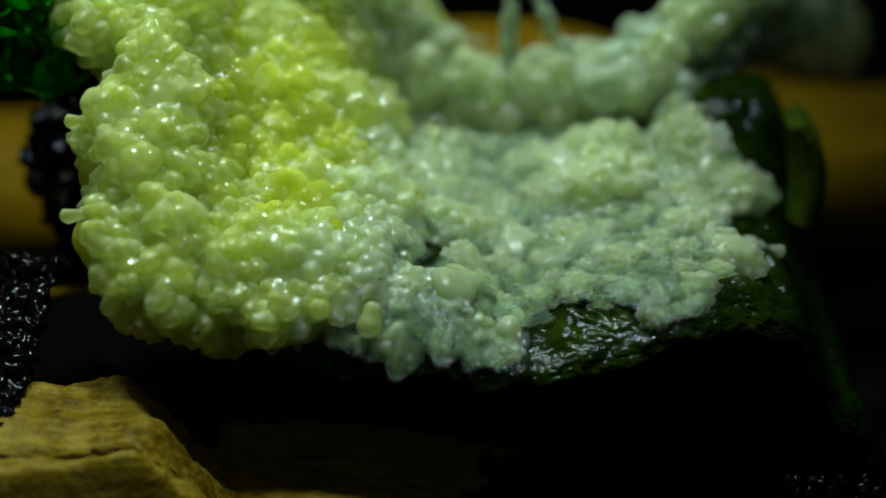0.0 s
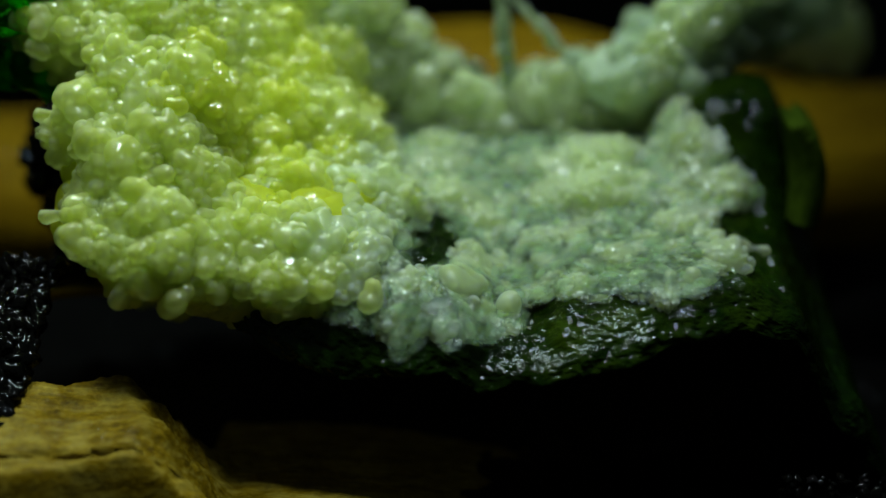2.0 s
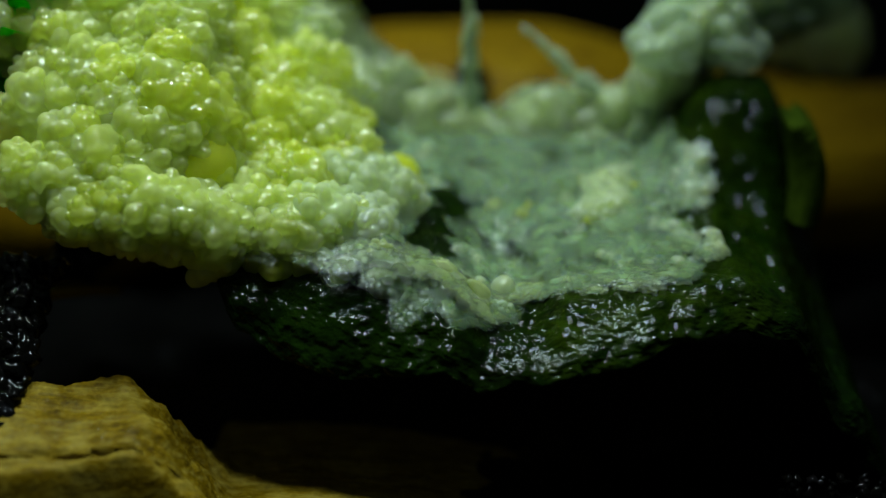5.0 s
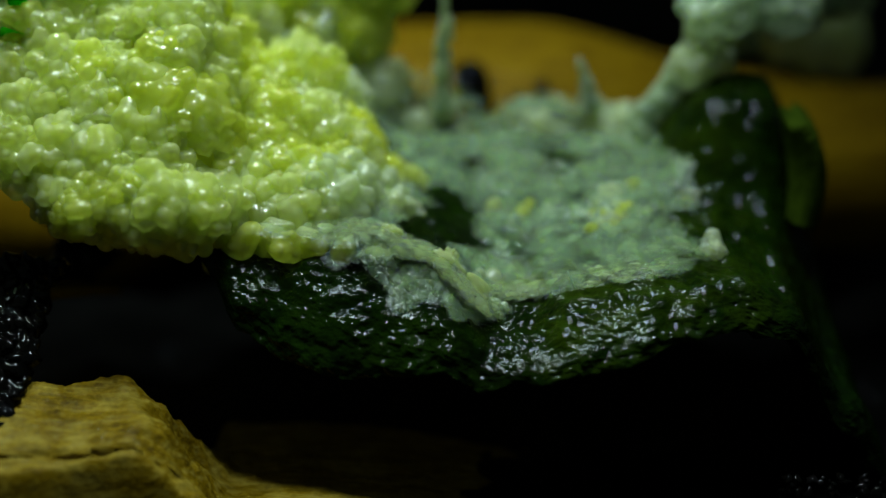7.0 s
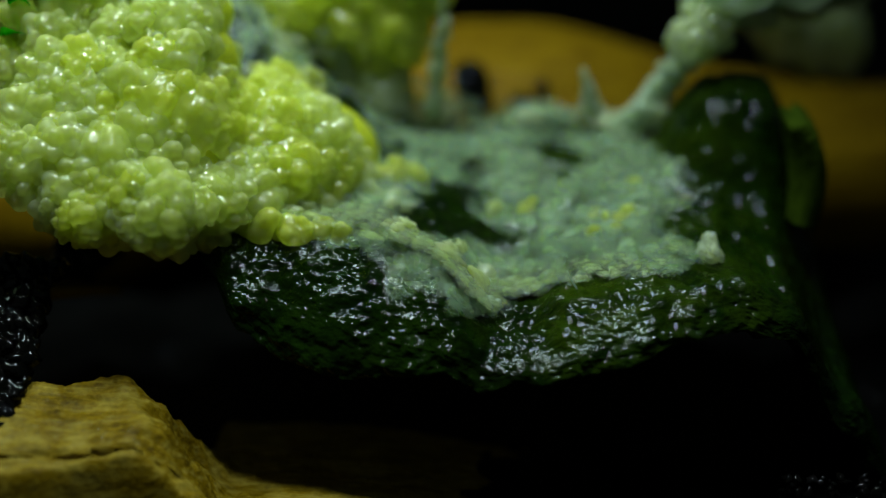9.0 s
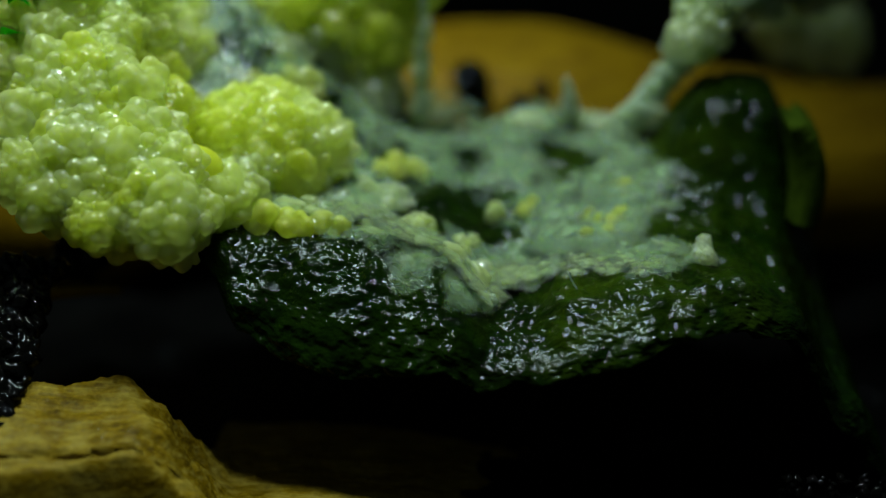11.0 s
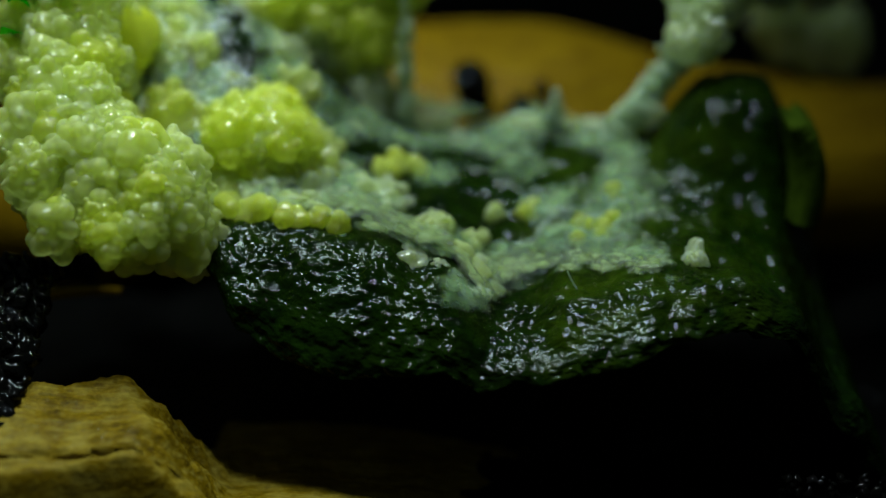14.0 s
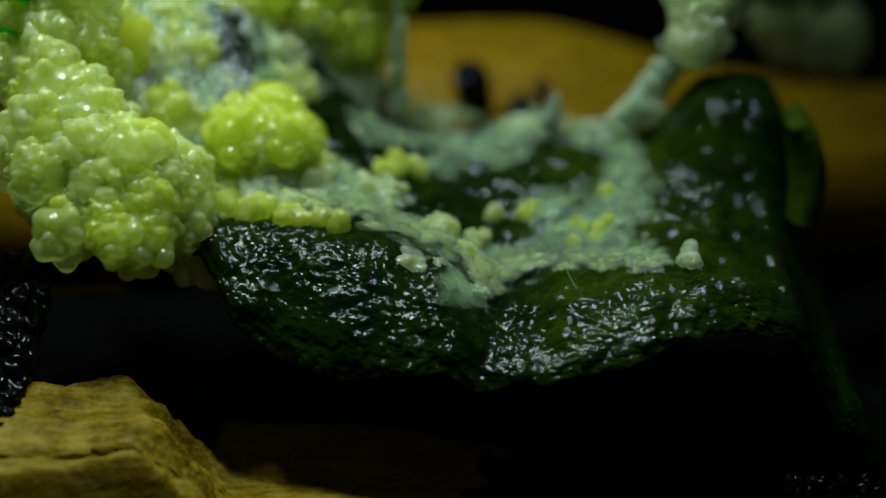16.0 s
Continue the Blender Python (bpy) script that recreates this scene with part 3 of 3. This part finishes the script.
def build_slime():
    base = Vector((-3.0, 1.0, 0.5))
    body = thing("slime_mould", base, "translucent yellow-white slime mould creeping over the wet leaf", "slime mould")
    rng = random.Random(5)

    def spin():
        return [rng.uniform(-3, 3) for _ in range(3)]

    # soft inner lumps that fill the mound
    for a, b in strewn(MOUND_AREA, 95, 21):
        ob = piece("core_lump", KNOBS[rng.randrange(6)], CORE, body, rng.uniform(1.2, 1.7), (0, 0, 0))
        way = creep(a, b)
        course(ob, base, [resting(*pace(way, t), t, 1.9, 2.0, 125) for t in STEPS], spin())

    # the drops on the mound
    for a, b in strewn(MOUND_AREA, 34, 22, 14000):
        mid = math.hypot((a - 480) / 190, (b - 240) / 200)
        mat = YELLOW if rng.random() < 1.12 - mid else KNOB if rng.random() < ease(500, 680, a) else PALE
        broad = rng.random() < 0.4
        size = (rng.uniform(1.0, 1.5) if broad else rng.uniform(0.65, 1.05)) * (1 - 0.25 * ease(480, 600, b))
        ob = piece("slime_lobe", GRAPES[rng.randrange(4) if broad else 4 + rng.randrange(5)], mat, body, size, (0, 0, 0))
        way, deep = creep(a, b), rng.uniform(0.6, 1.1) if broad else rng.uniform(0.0, 0.6)
        course(ob, base, [resting(*pace(way, t), t, deep, 1.0, 50) for t in STEPS], spin())

    # lobes that swell out of the mass to its outer side
    for k in range(60):
        low = k % 5 != 0
        r, w = rng.random() ** 0.5, rng.uniform(0, 6.28)
        da, db = r * math.cos(w), r * math.sin(w)
        ga, gb = (130 * da, 105 * db) if low else (130 * da, 130 * db)
        heart = [(300, 400), (230, 400), (150, 375), (125, 350), (135, 340), (170, 335), (185, 335)] if low else \
                [(330, 150), (260, 150), (180, 140), (110, 130), (90, 120), (90, 110), (90, 110)]
        shrink = (0.3, 0.45, 0.7, 1.0, 1.0, 1.0, 1.0)
        way = [(h[0] + ga * g, h[1] + gb * g) for h, g in zip(heart, shrink)]
        ob = piece("slime_lobe", GRAPES[rng.randrange(9)], PALE if rng.random() < 0.5 else YELLOW, body, rng.uniform(0.6, 1.0), (0, 0, 0))
        deep = rng.uniform(0.1, 0.8)
        course(ob, base, [resting(*pace(way, t), t, deep + 1.6 * ease(5, 1, t), 1.0, 50) for t in STEPS], spin())

    # the thick seam along the film's front edge
    seam = [[(240, 500), (255, 500), (340, 435), (386, 395), (437, 365), (450, 345), (450, 340)],
            [(650, 590), (650, 550), (640, 492), (640, 440), (628, 405), (626, 388), (626, 386)],
            [(760, 560), (770, 540), (785, 510), (788, 490), (790, 475), (815, 470), (828, 468)],
            [(850, 600), (855, 575), (855, 560), (850, 550), (850, 535), (850, 520), (848, 515)],
            [(960, 540), (950, 530), (950, 525), (950, 520), (930, 515), (920, 480), (915, 475)],
            [(1120, 540), (1120, 530), (1110, 520), (1100, 505), (1070, 490), (1060, 478), (1050, 475)],
            [(1220, 540), (1215, 535), (1200, 520), (1180, 505), (1180, 500), (1170, 500), (1170, 500)],
            [(1350, 470), (1340, 475), (1330, 480), (1320, 480), (1310, 480), (1300, 480), (1290, 480)]]
    for k, (one, two) in enumerate(list(zip(seam, seam[1:]))[:6]):
        wide = 0.55 if k < 4 else 0.36
        for n in range(12):
            f, drift = (n + rng.random()) / 12, rng.uniform(-30, 2)
            r = wide * rng.uniform(0.7, 1.2)
            knot = k < 3 and rng.random() < 0.25
            ob = piece("seam_drop", KNOBS[rng.randrange(6)] if knot else SCRAPS[rng.randrange(10)], SEAM if knot else RIM, body,
                       (r * 0.8, r * 0.5, r * 0.4) if knot else (r * rng.uniform(1.0, 1.5), r * 1.1, rng.uniform(0.6, 1.0)), (0, 0, 0))
            ends, ups = [], []
            for t in STEPS:
                (p, q), (u, v) = pace(one, t), pace(two, t)
                length = max(1.0, math.hypot(u - p, v - q))
                da, db = (u - p) / length * 30, (v - q) / length * 30
                mid = (p + (u - p) * f, q + (v - q) * f + drift)
                e1, e2 = on_leaf(mid[0] - da, mid[1] - db), on_leaf(mid[0] + da, mid[1] + db)
                lift = leaf_turn((e1 + e2) / 2) * 0.12 - AHEAD * (0.7 if k < 2 else 0.4 if k == 2 else 0.1) * ease(2.5, 6.5, t)
                ends.append((e1 + lift, e2 + lift))
                ups.append(leaf_turn((e1 + e2) / 2))
            laid(ob, base, ends, ups)

    # smooth yellow drops that hang below the seam
    for f, g, r in ((-0.04, 26, 0.55), (0.14, 30, 0.62), (0.30, 24, 0.50), (0.46, 26, 0.56), (0.66, 20, 0.46), (0.88, 14, 0.40)):
        ob = piece("hanging_drop", KNOBS[rng.randrange(6)], YELLOW, body, (r, r, r * 1.15), (0, 0, 0))
        spots = []
        for t in STEPS:
            (p, q), (u, v) = pace(seam[0], t), pace(seam[1], t)
            p = p - 30 * ease(8, 14, t)
            spots.append(on_leaf(p + (u - p) * f, q + (v - q) * f + g) + AHEAD * (0.6 - 0.8 * ease(2.5, 6.5, t)))
        course(ob, base, spots, spin())

    # the film over the leaf
    for a, b in strewn(FILM_AREA, 27, 23, 16000):
        size = rng.uniform(0.65, 1.1) * (1 - 0.3 * ease(440, 540, b)) * (1 - 0.3 * ease(1100, 1300, a))
        ob = piece("film_scrap", SCRAPS[rng.randrange(10)], FILM, body, (size * 1.25, size, rng.uniform(0.8, 1.6)), (0, 0, 0))
        way, tilt, high = creep(a, b), rng.uniform(-3, 3), rng.uniform(0.0, 0.08)
        gap = noise.noise(Vector((a / 60, b / 42, 3.3)))
        spots, ups = [], []
        for t in STEPS:
            q = on_leaf(*parted(*pace(way, t), t, 36 * size))
            ups.append(leaf_turn(q))
            gone = ease(0.0, 0.2, -0.85 + 1.05 * ease(3, 15, t) - gap)
            spots.append(q + ups[-1] * (0.07 + high + 0.24 * ease(7, 0, t) - 0.42 * gone))
        course(ob, base, spots, (rng.uniform(-0.1, 0.1), rng.uniform(-0.1, 0.1), tilt), ups)

    # soft lumps that stand on the film and sink away as it thins
    for a, b in strewn(FILM_AREA, 33, 24, 9000):
        size = rng.uniform(0.5, 1.0) * (1.3 if a < 800 and b < 520 else 1.0) * (1.2 if a > 950 and b < 360 else 1.0) * (1 - 0.3 * ease(440, 540, b))
        ob = piece("knob", (GRAPES[:4] * 2 + GRAPES + KNOBS[:3])[rng.randrange(20)], KNOB, body, (size, size, size * rng.uniform(0.45, 0.75)), (0, 0, 0))
        way, keep = creep(a, b), rng.uniform(0.0, 1.0) ** 3
        spots, ups = [], []
        for t in STEPS:
            p = parted(*pace(way, t), t, 40 * size)
            sink = (1 - 0.4 * keep) * 0.85 * ease(0, 9, t)
            q = on_leaf(*p)
            ups.append(leaf_turn(q))
            spots.append(q + ups[-1] * (0.06 - sink * 1.15 * size))
        course(ob, base, spots, (rng.uniform(-0.3, 0.3), rng.uniform(-0.3, 0.3), rng.uniform(-3, 3)), ups)

    # the second lump, that melts into the film
    heart = [(1060, 340), (1055, 350), (1065, 360), (1070, 375), (1070, 390), (1050, 400), (1040, 408)]
    for k in range(16):
        da, db, size = rng.gauss(0, 45), rng.gauss(0, 42), rng.uniform(0.6, 0.95)
        ob = piece("slime_lobe", GRAPES[rng.randrange(9)], KNOB, body, size, (0, 0, 0))
        spots = []
        for t in STEPS:
            p, g = pace(heart, t), 1 - 0.35 * ease(0, 6, t)
            q = on_leaf(p[0] + da * g, p[1] + db * g)
            spots.append(q + leaf_turn(q) * (0.7 - 0.01 * abs(da) - 0.8 * ease(0.5, 4.5, t) - 0.7 * size * ease(5, 9, t)))
        course(ob, base, spots, spin())

    # yellow crumbs that stay on the film, and beads on its rim
    for rows, count, spread, size, skin in (
            ([(690, 400), (690, 370), (692, 345), (695, 325), (697, 318), (698, 302), (698, 305)], 7, 22, 0.34, YELLOW),
            ([(884, 380), (884, 380), (884, 380), (882, 378), (884, 383), (884, 385), (882, 388)], 4, 12, 0.28, SEAM),
            ([(1060, 350), (1069, 352), (1060, 371), (1069, 389), (1073, 395), (1050, 400), (1035, 412)], 9, 26, 0.26, YELLOW),
            ([(1105, 360), (1105, 350), (1110, 345), (1115, 340), (1115, 335), (1090, 340), (1070, 348)], 3, 8, 0.22, YELLOW),
            ([(930, 400), (930, 395), (930, 390), (930, 385), (935, 380), (935, 378), (935, 384)], 5, 16, 0.22, YELLOW),
            ([(1250, 455), (1262, 452), (1262, 447), (1258, 445), (1250, 452), (1232, 460), (1215, 466)], 4, 13, 0.30, KNOB),
            ([(640, 540), (640, 510), (650, 470), (670, 435), (700, 420), (760, 405), (775, 412)], 5, 16, 0.34, SEAM),
            ([(760, 560), (760, 530), (770, 500), (780, 475), (800, 455), (838, 434), (843, 432)], 4, 13, 0.32, SEAM),
            ([(905, 560), (900, 560), (895, 555), (880, 552), (865, 545), (850, 530), (845, 524)], 2, 6, 0.28, STRAND),
            ([(560, 300), (555, 295), (550, 285), (550, 285), (555, 290), (550, 300), (548, 300)], 6, 22, 0.42, YELLOW),
            ([(360, 60), (350, 60), (350, 70), (350, 90), (350, 100), (355, 105), (355, 110)], 6, 24, 0.40, PALE)):
        for k in range(count):
            da, db = rng.gauss(0, spread * 0.6), rng.gauss(0, spread * 0.5)
            r = size * rng.uniform(0.7, 1.2)
            ob = piece("crumb", GRAPES[4 + rng.randrange(5)], skin, body, (r * 1.2, r, r * 0.8), (0, 0, 0))
            spots = []
            for t in STEPS:
                p = pace(rows, t)
                q = on_leaf(p[0] + da, p[1] + db)
                spots.append(q + leaf_turn(q) * 0.3 * size)
            course(ob, base, spots, spin())

    # the far rim of the slime, which sinks behind the leaf's edge
    for a, b in strewn([(640, 100), (840, 130), (1000, 125), (1180, 100), (1240, 190), (1180, 285), (660, 280)], 36, 25, 6000):
        size = rng.uniform(0.65, 1.05)
        ob = piece("rim_drop", KNOBS[rng.randrange(6)], KNOB, body, size, (0, 0, 0))
        way = creep(a, b)
        places = [spot(*pace(way, t), 8.3 + 1.2 * t / 16) - Vector((0, 0, 1.5 * ease(3, 12, t))) for t in STEPS]
        course(ob, base, places, spin())

    # blunt fingers at the fringe
    for a, b, lean, size in ((305, 585, 0.6, 0.6), (375, 625, 0.1, 0.7), (470, 585, 0.0, 0.6), (560, 585, 0.1, 0.6), (652, 600, -0.1, 0.65),
                             (810, 600, 0.3, 0.6), (905, 640, -0.1, 0.7), (1125, 550, 0.0, 0.45), (1165, 565, -0.1, 0.5), (1215, 560, -0.5, 0.55),
                             (1345, 465, -1.3, 0.6), (175, 240, 1.4, 0.8), (170, 400, 1.3, 0.8), (215, 320, 0.7, 0.6), (225, 545, 0.8, 0.7)):
        ob = piece("finger", FINGERS[rng.randrange(4)], PALE if a < 700 else KNOB, body, 1.25 * size, (0, 0, 0))
        way = creep(a, b - 25)
        course(ob, base, [mound(*pace(way, t)) + AHEAD * (0.1 + (2.4 if a < 700 else 1.0) * ease(3, 7, t)) for t in STEPS], (rng.uniform(-0.3, 0.3), lean, 0))
    return body, base


SLIME, SLIME_BASE = build_slime()


def chain(body, base, name, material, depth, low, high, count, thick, seed, drawn=False):
    """A strand between two ends, whose rows are for each of TIMES, of drops or of drawn-out pieces."""
    rng = random.Random(seed)
    for k in range(count):
        f = k / (count - 1)
        size = (thick[0] + (thick[1] - thick[0]) * f) * (rng.uniform(0.6, 1.5) if drawn else 1.0)
        off = Vector((rng.uniform(-0.4, 0.4) * size, 0, rng.uniform(-0.25, 0.25) * size))
        rows = []
        for t in STEPS:
            (a, b), (c, d) = pace(low, t), pace(high, t)
            rows.append([spot(a + (c - a) * g, b + (d - b) * g, depth[0] + (depth[1] - depth[0]) * g) + off for g in (f - 0.02, f, f + 0.02)])
        if drawn:
            whole = (spot(*high[3], depth[1]) - spot(*low[3], depth[0])).length
            ob = piece(name, RIBBONS[rng.randrange(5)], material, body, (whole / count * 1.6, size, size * 0.8), (0, 0, 0))
            laid(ob, base, [(r[0], r[2]) for r in rows], [Vector((0.3, -1, 0.2)).normalized() for _ in rows])
            continue
        ob = piece(name, (GRAPES[4:] if size > 0.7 else KNOBS)[rng.randrange(4)], material, body, (size, size, size * rng.uniform(1.1, 1.5)), (0, 0, 0))
        lean = math.atan2(high[3][0] - low[3][0], low[3][1] - high[3][1])
        course(ob, base, [r[1] for r in rows], (rng.uniform(-0.6, 0.6), lean + rng.uniform(-0.5, 0.5), rng.uniform(-3, 3)))


def build_strands(body, base):
    # the broad column at the back, which thins to a thread
    chain(body, base, "column_drop", KNOB, (7.5, 9.5),
          [(1140, 150), (1130, 150), (1120, 150), (1240, 120), (1240, 60), (1235, 60), (1240, 70)],
          [(1340, -60), (1330, -60), (1330, -60), (1350, -60), (1320, -60), (1270, -60), (1262, -60)], 11, (0.72, 1.2), 31)
    chain(body, base, "column_drop", STRAND, (8.5, 11.0),
          [(1120, 150), (1130, 140), (1160, 110), (1290, 20), (1340, -40), (1360, -80), (1370, -90)],
          [(1400, -50), (1400, -60), (1400, -70), (1450, -90), (1450, -110), (1450, -120), (1450, -120)], 9, (1.4, 1.7), 35)
    chain(body, base, "column_drop", STRAND, (7.5, 9.0),
          [(1190, 220), (1180, 220), (1140, 220), (1120, 250), (1090, 260), (1080, 250), (1080, 250)],
          [(1400, -30), (1380, -30), (1340, -20), (1310, 0), (1250, 60), (1230, 80), (1235, 60)], 16, (0.5, 0.42), 32, True)
    # thin threads that rise from the far rim
    chain(body, base, "thread_drop", STRAND, (8.5, 8.5),
          [(900, 120), (900, 140), (860, 170), (785, 190), (765, 190), (725, 200), (702, 195)],
          [(900, -40), (880, -40), (855, -40), (790, -40), (790, -40), (725, -40), (705, -40)], 14, (0.27, 0.10), 33, True)
    chain(body, base, "thread_drop", STRAND, (8.5, 8.5),
          [(1010, 110), (1040, 130), (1060, 150), (1050, 190), (1050, 200), (985, 215), (975, 220)],
          [(930, -40), (900, -10), (880, 20), (1025, 105), (1035, 130), (985, 160), (985, 175)], 11, (0.26, 0.10), 34, True)
    # the part of the mass that swells up behind the leaf
    rng = random.Random(8)
    rows = [(430, -60), (440, -60), (470, -30), (560, 20), (640, 20), (610, 20), (585, 15)]
    for _ in range(26):
        da, db = rng.uniform(-150, 110), rng.uniform(-90, 95)
        size = rng.uniform(1.0, 1.5)
        ob = piece("rear_drop", GRAPES[rng.randrange(9)], YELLOW, body, size, (0, 0, 0))
        places = [spot(pace(rows, t)[0] + da, pace(rows, t)[1] + db, 9.6 + 0.004 * da) for t in STEPS]
        course(ob, base, places, [rng.uniform(-3, 3) for _ in range(3)])


build_strands(SLIME, SLIME_BASE)


def build_far_slime():
    base = spot(1440, 60, 19.0)
    far = thing("slime_mould", base, "blurred pale green slime mould hanging over the branch", "slime mould")
    rng = random.Random(12)
    for k in range(16):
        f = k / 15
        p = spot(1375 + 140 * f + rng.uniform(-25, 25), 5 + 50 * math.sin(3 * f) + 60 * f * f + rng.uniform(-30, 30), 19.0)
        ob = piece("slime_lobe", GRAPES[k % 9], KNOB, far, rng.uniform(0.7, 1.2), [rng.uniform(-3, 3) for _ in range(3)])
        ob.location = (p - base) * MM


build_far_slime()


# ---- moss, soil and scraps ----
def build_moss():
    base = spot(40, 200, 4.0)
    moss = thing("moss_tuft", base, "bright green moss tuft with small wet pointed leaves", "moss")
    bm = bmesh.new()
    rows = []
    for j in range(7):
        k = j / 6
        w = 0.42 * math.sin(math.pi * (0.1 + 0.88 * k)) ** 0.8
        rows.append([bm.verts.new(Vector((w * (i - 1), 0.45 * k * k - 0.25 * abs(i - 1) * w, 1.5 * k)) * MM) for i in range(3)])
    for one, two in zip(rows, rows[1:]):
        for i in range(2):
            bm.faces.new((one[i], one[i + 1], two[i + 1], two[i]))
    bmesh.ops.solidify(bm, geom=bm.faces[:], thickness=0.00006)
    first = part("leaf", bm, MOSS, moss)
    rng = random.Random(3)
    for k in range(210):
        ob = first if k == 0 else part("leaf", first.data, MOSS, moss)
        f = rng.random()
        p = spot(-50 + 165 * rng.random() - 30 * f, 170 - 260 * f, 3.0 + 2.2 * rng.random())
        ob.location = (p - base) * MM
        ob.rotation_euler = (rng.uniform(0.6, 1.7), rng.uniform(-0.5, 0.5), rng.uniform(-3, 3))
        ob.scale = [rng.uniform(0.6, 1.1)] * 3


build_moss()


def crumbs(name, label, count, seed, place, size):
    """A heap of soil crumbs, joined."""
    rng = random.Random(seed)
    bm = bmesh.new()
    for _ in range(count):
        at = place(rng)
        got = bmesh.ops.create_icosphere(bm, subdivisions=2, radius=1)["verts"]
        turn = Euler([rng.uniform(-3, 3) for _ in range(3)]).to_matrix()
        stretch = Vector((rng.uniform(0.6, 1.6), rng.uniform(0.6, 1.2), rng.uniform(0.4, 1.0))) * rng.uniform(*size)
        shift = Vector((rng.random() * 50, 0, 0))
        for v in got:
            c = v.co * (1 + 0.6 * noise.noise(v.co * 1.6 + shift))
            v.co = (turn @ Vector((c.x * stretch.x, c.y * stretch.y, c.z * stretch.z)) + at) * MM
    mesh = bpy.data.meshes.new(name)
    bm.to_mesh(mesh)
    bm.free()
    for poly in mesh.polygons:
        poly.use_smooth = True
    mesh.materials.append(SOIL)
    return tagged(new(name, mesh), label, "soil", "", "stuff")


def near_heap(rng):
    f = rng.random()
    return spot(-80 + 190 * rng.random() * (1 - 0.5 * f), 460 + 300 * f, 0.5 - 4.6 * f)


# lower crumbs are added to darken the branch and fill the black gap
def far_heap(rng):
    f = rng.random()
    return spot(75 + 30 * math.sin(9 * f) + 170 * rng.random() * (1 - 0.5 * f), 60 + 420 * f, 7.5 - 3 * f + rng.random())


def right_heap(rng):
    return spot(1380 + 220 * rng.random(), 845 + 60 * rng.random(), -3.5 + rng.random())


crumbs("soil_crumbs", "black wet soil crumbs beside the wood chip", 520, 4, near_heap, (0.08, 0.3))
crumbs("soil_crumbs", "black wet soil crumbs behind the slime mould, spread to darken the branch", 420, 6, far_heap, (0.12, 0.4))
crumbs("soil_crumbs", "small black wet soil crumbs below the leaf", 70, 7, right_heap, (0.06, 0.2))


def rod(name, label, category, material, ends, thick, bend):
    """A thin round stick between two places, a little bent."""
    one, two = ends
    bm = bmesh.new()
    rings = []
    way = (two - one).normalized()
    side = way.cross(Vector((0, 1, 0.2))).normalized()
    over = way.cross(side)
    for j in range(13):
        k = j / 12
        mid = one.lerp(two, k) + side * bend * math.sin(math.pi * k)
        r = thick * (1 - 0.45 * k) * (1 + 0.25 * noise.noise(mid * 3))
        rings.append([bm.verts.new((mid + (side * math.cos(w) + over * math.sin(w)) * r) * MM) for w in (i * math.pi / 4 for i in range(8))])
    for p, q in zip(rings, rings[1:]):
        for i in range(8):
            bm.faces.new((p[i], p[(i + 1) % 8], q[(i + 1) % 8], q[i]))
    bm.faces.new(rings[0])
    bm.faces.new(rings[-1])
    bmesh.ops.recalc_face_normals(bm, faces=bm.faces)
    ob = part(name, bm, material, None)
    return tagged(ob, label, category)


rod("twig", "reddish brown damp twig lying on the black soil", "twig", BARK, (spot(10, 535, 2.2), spot(215, 515, 3.0)), 0.22, 0.12)
rod("plant_hair", "short pale stiff hair standing between film and leaf", "plant hair", STRAND, (spot(1024, 516, -0.9), spot(1004, 480, -0.7)), 0.035, 0.02)
rod("plant_fibre", "thin pale fibre among the wet soil crumbs", "fibre", STRAND, (spot(22, 575, -1.0), spot(28, 510, -0.6)), 0.05, 0.05)

def motions():
    for ob, rows in MOVES:
        walk(ob, rows)


motions()
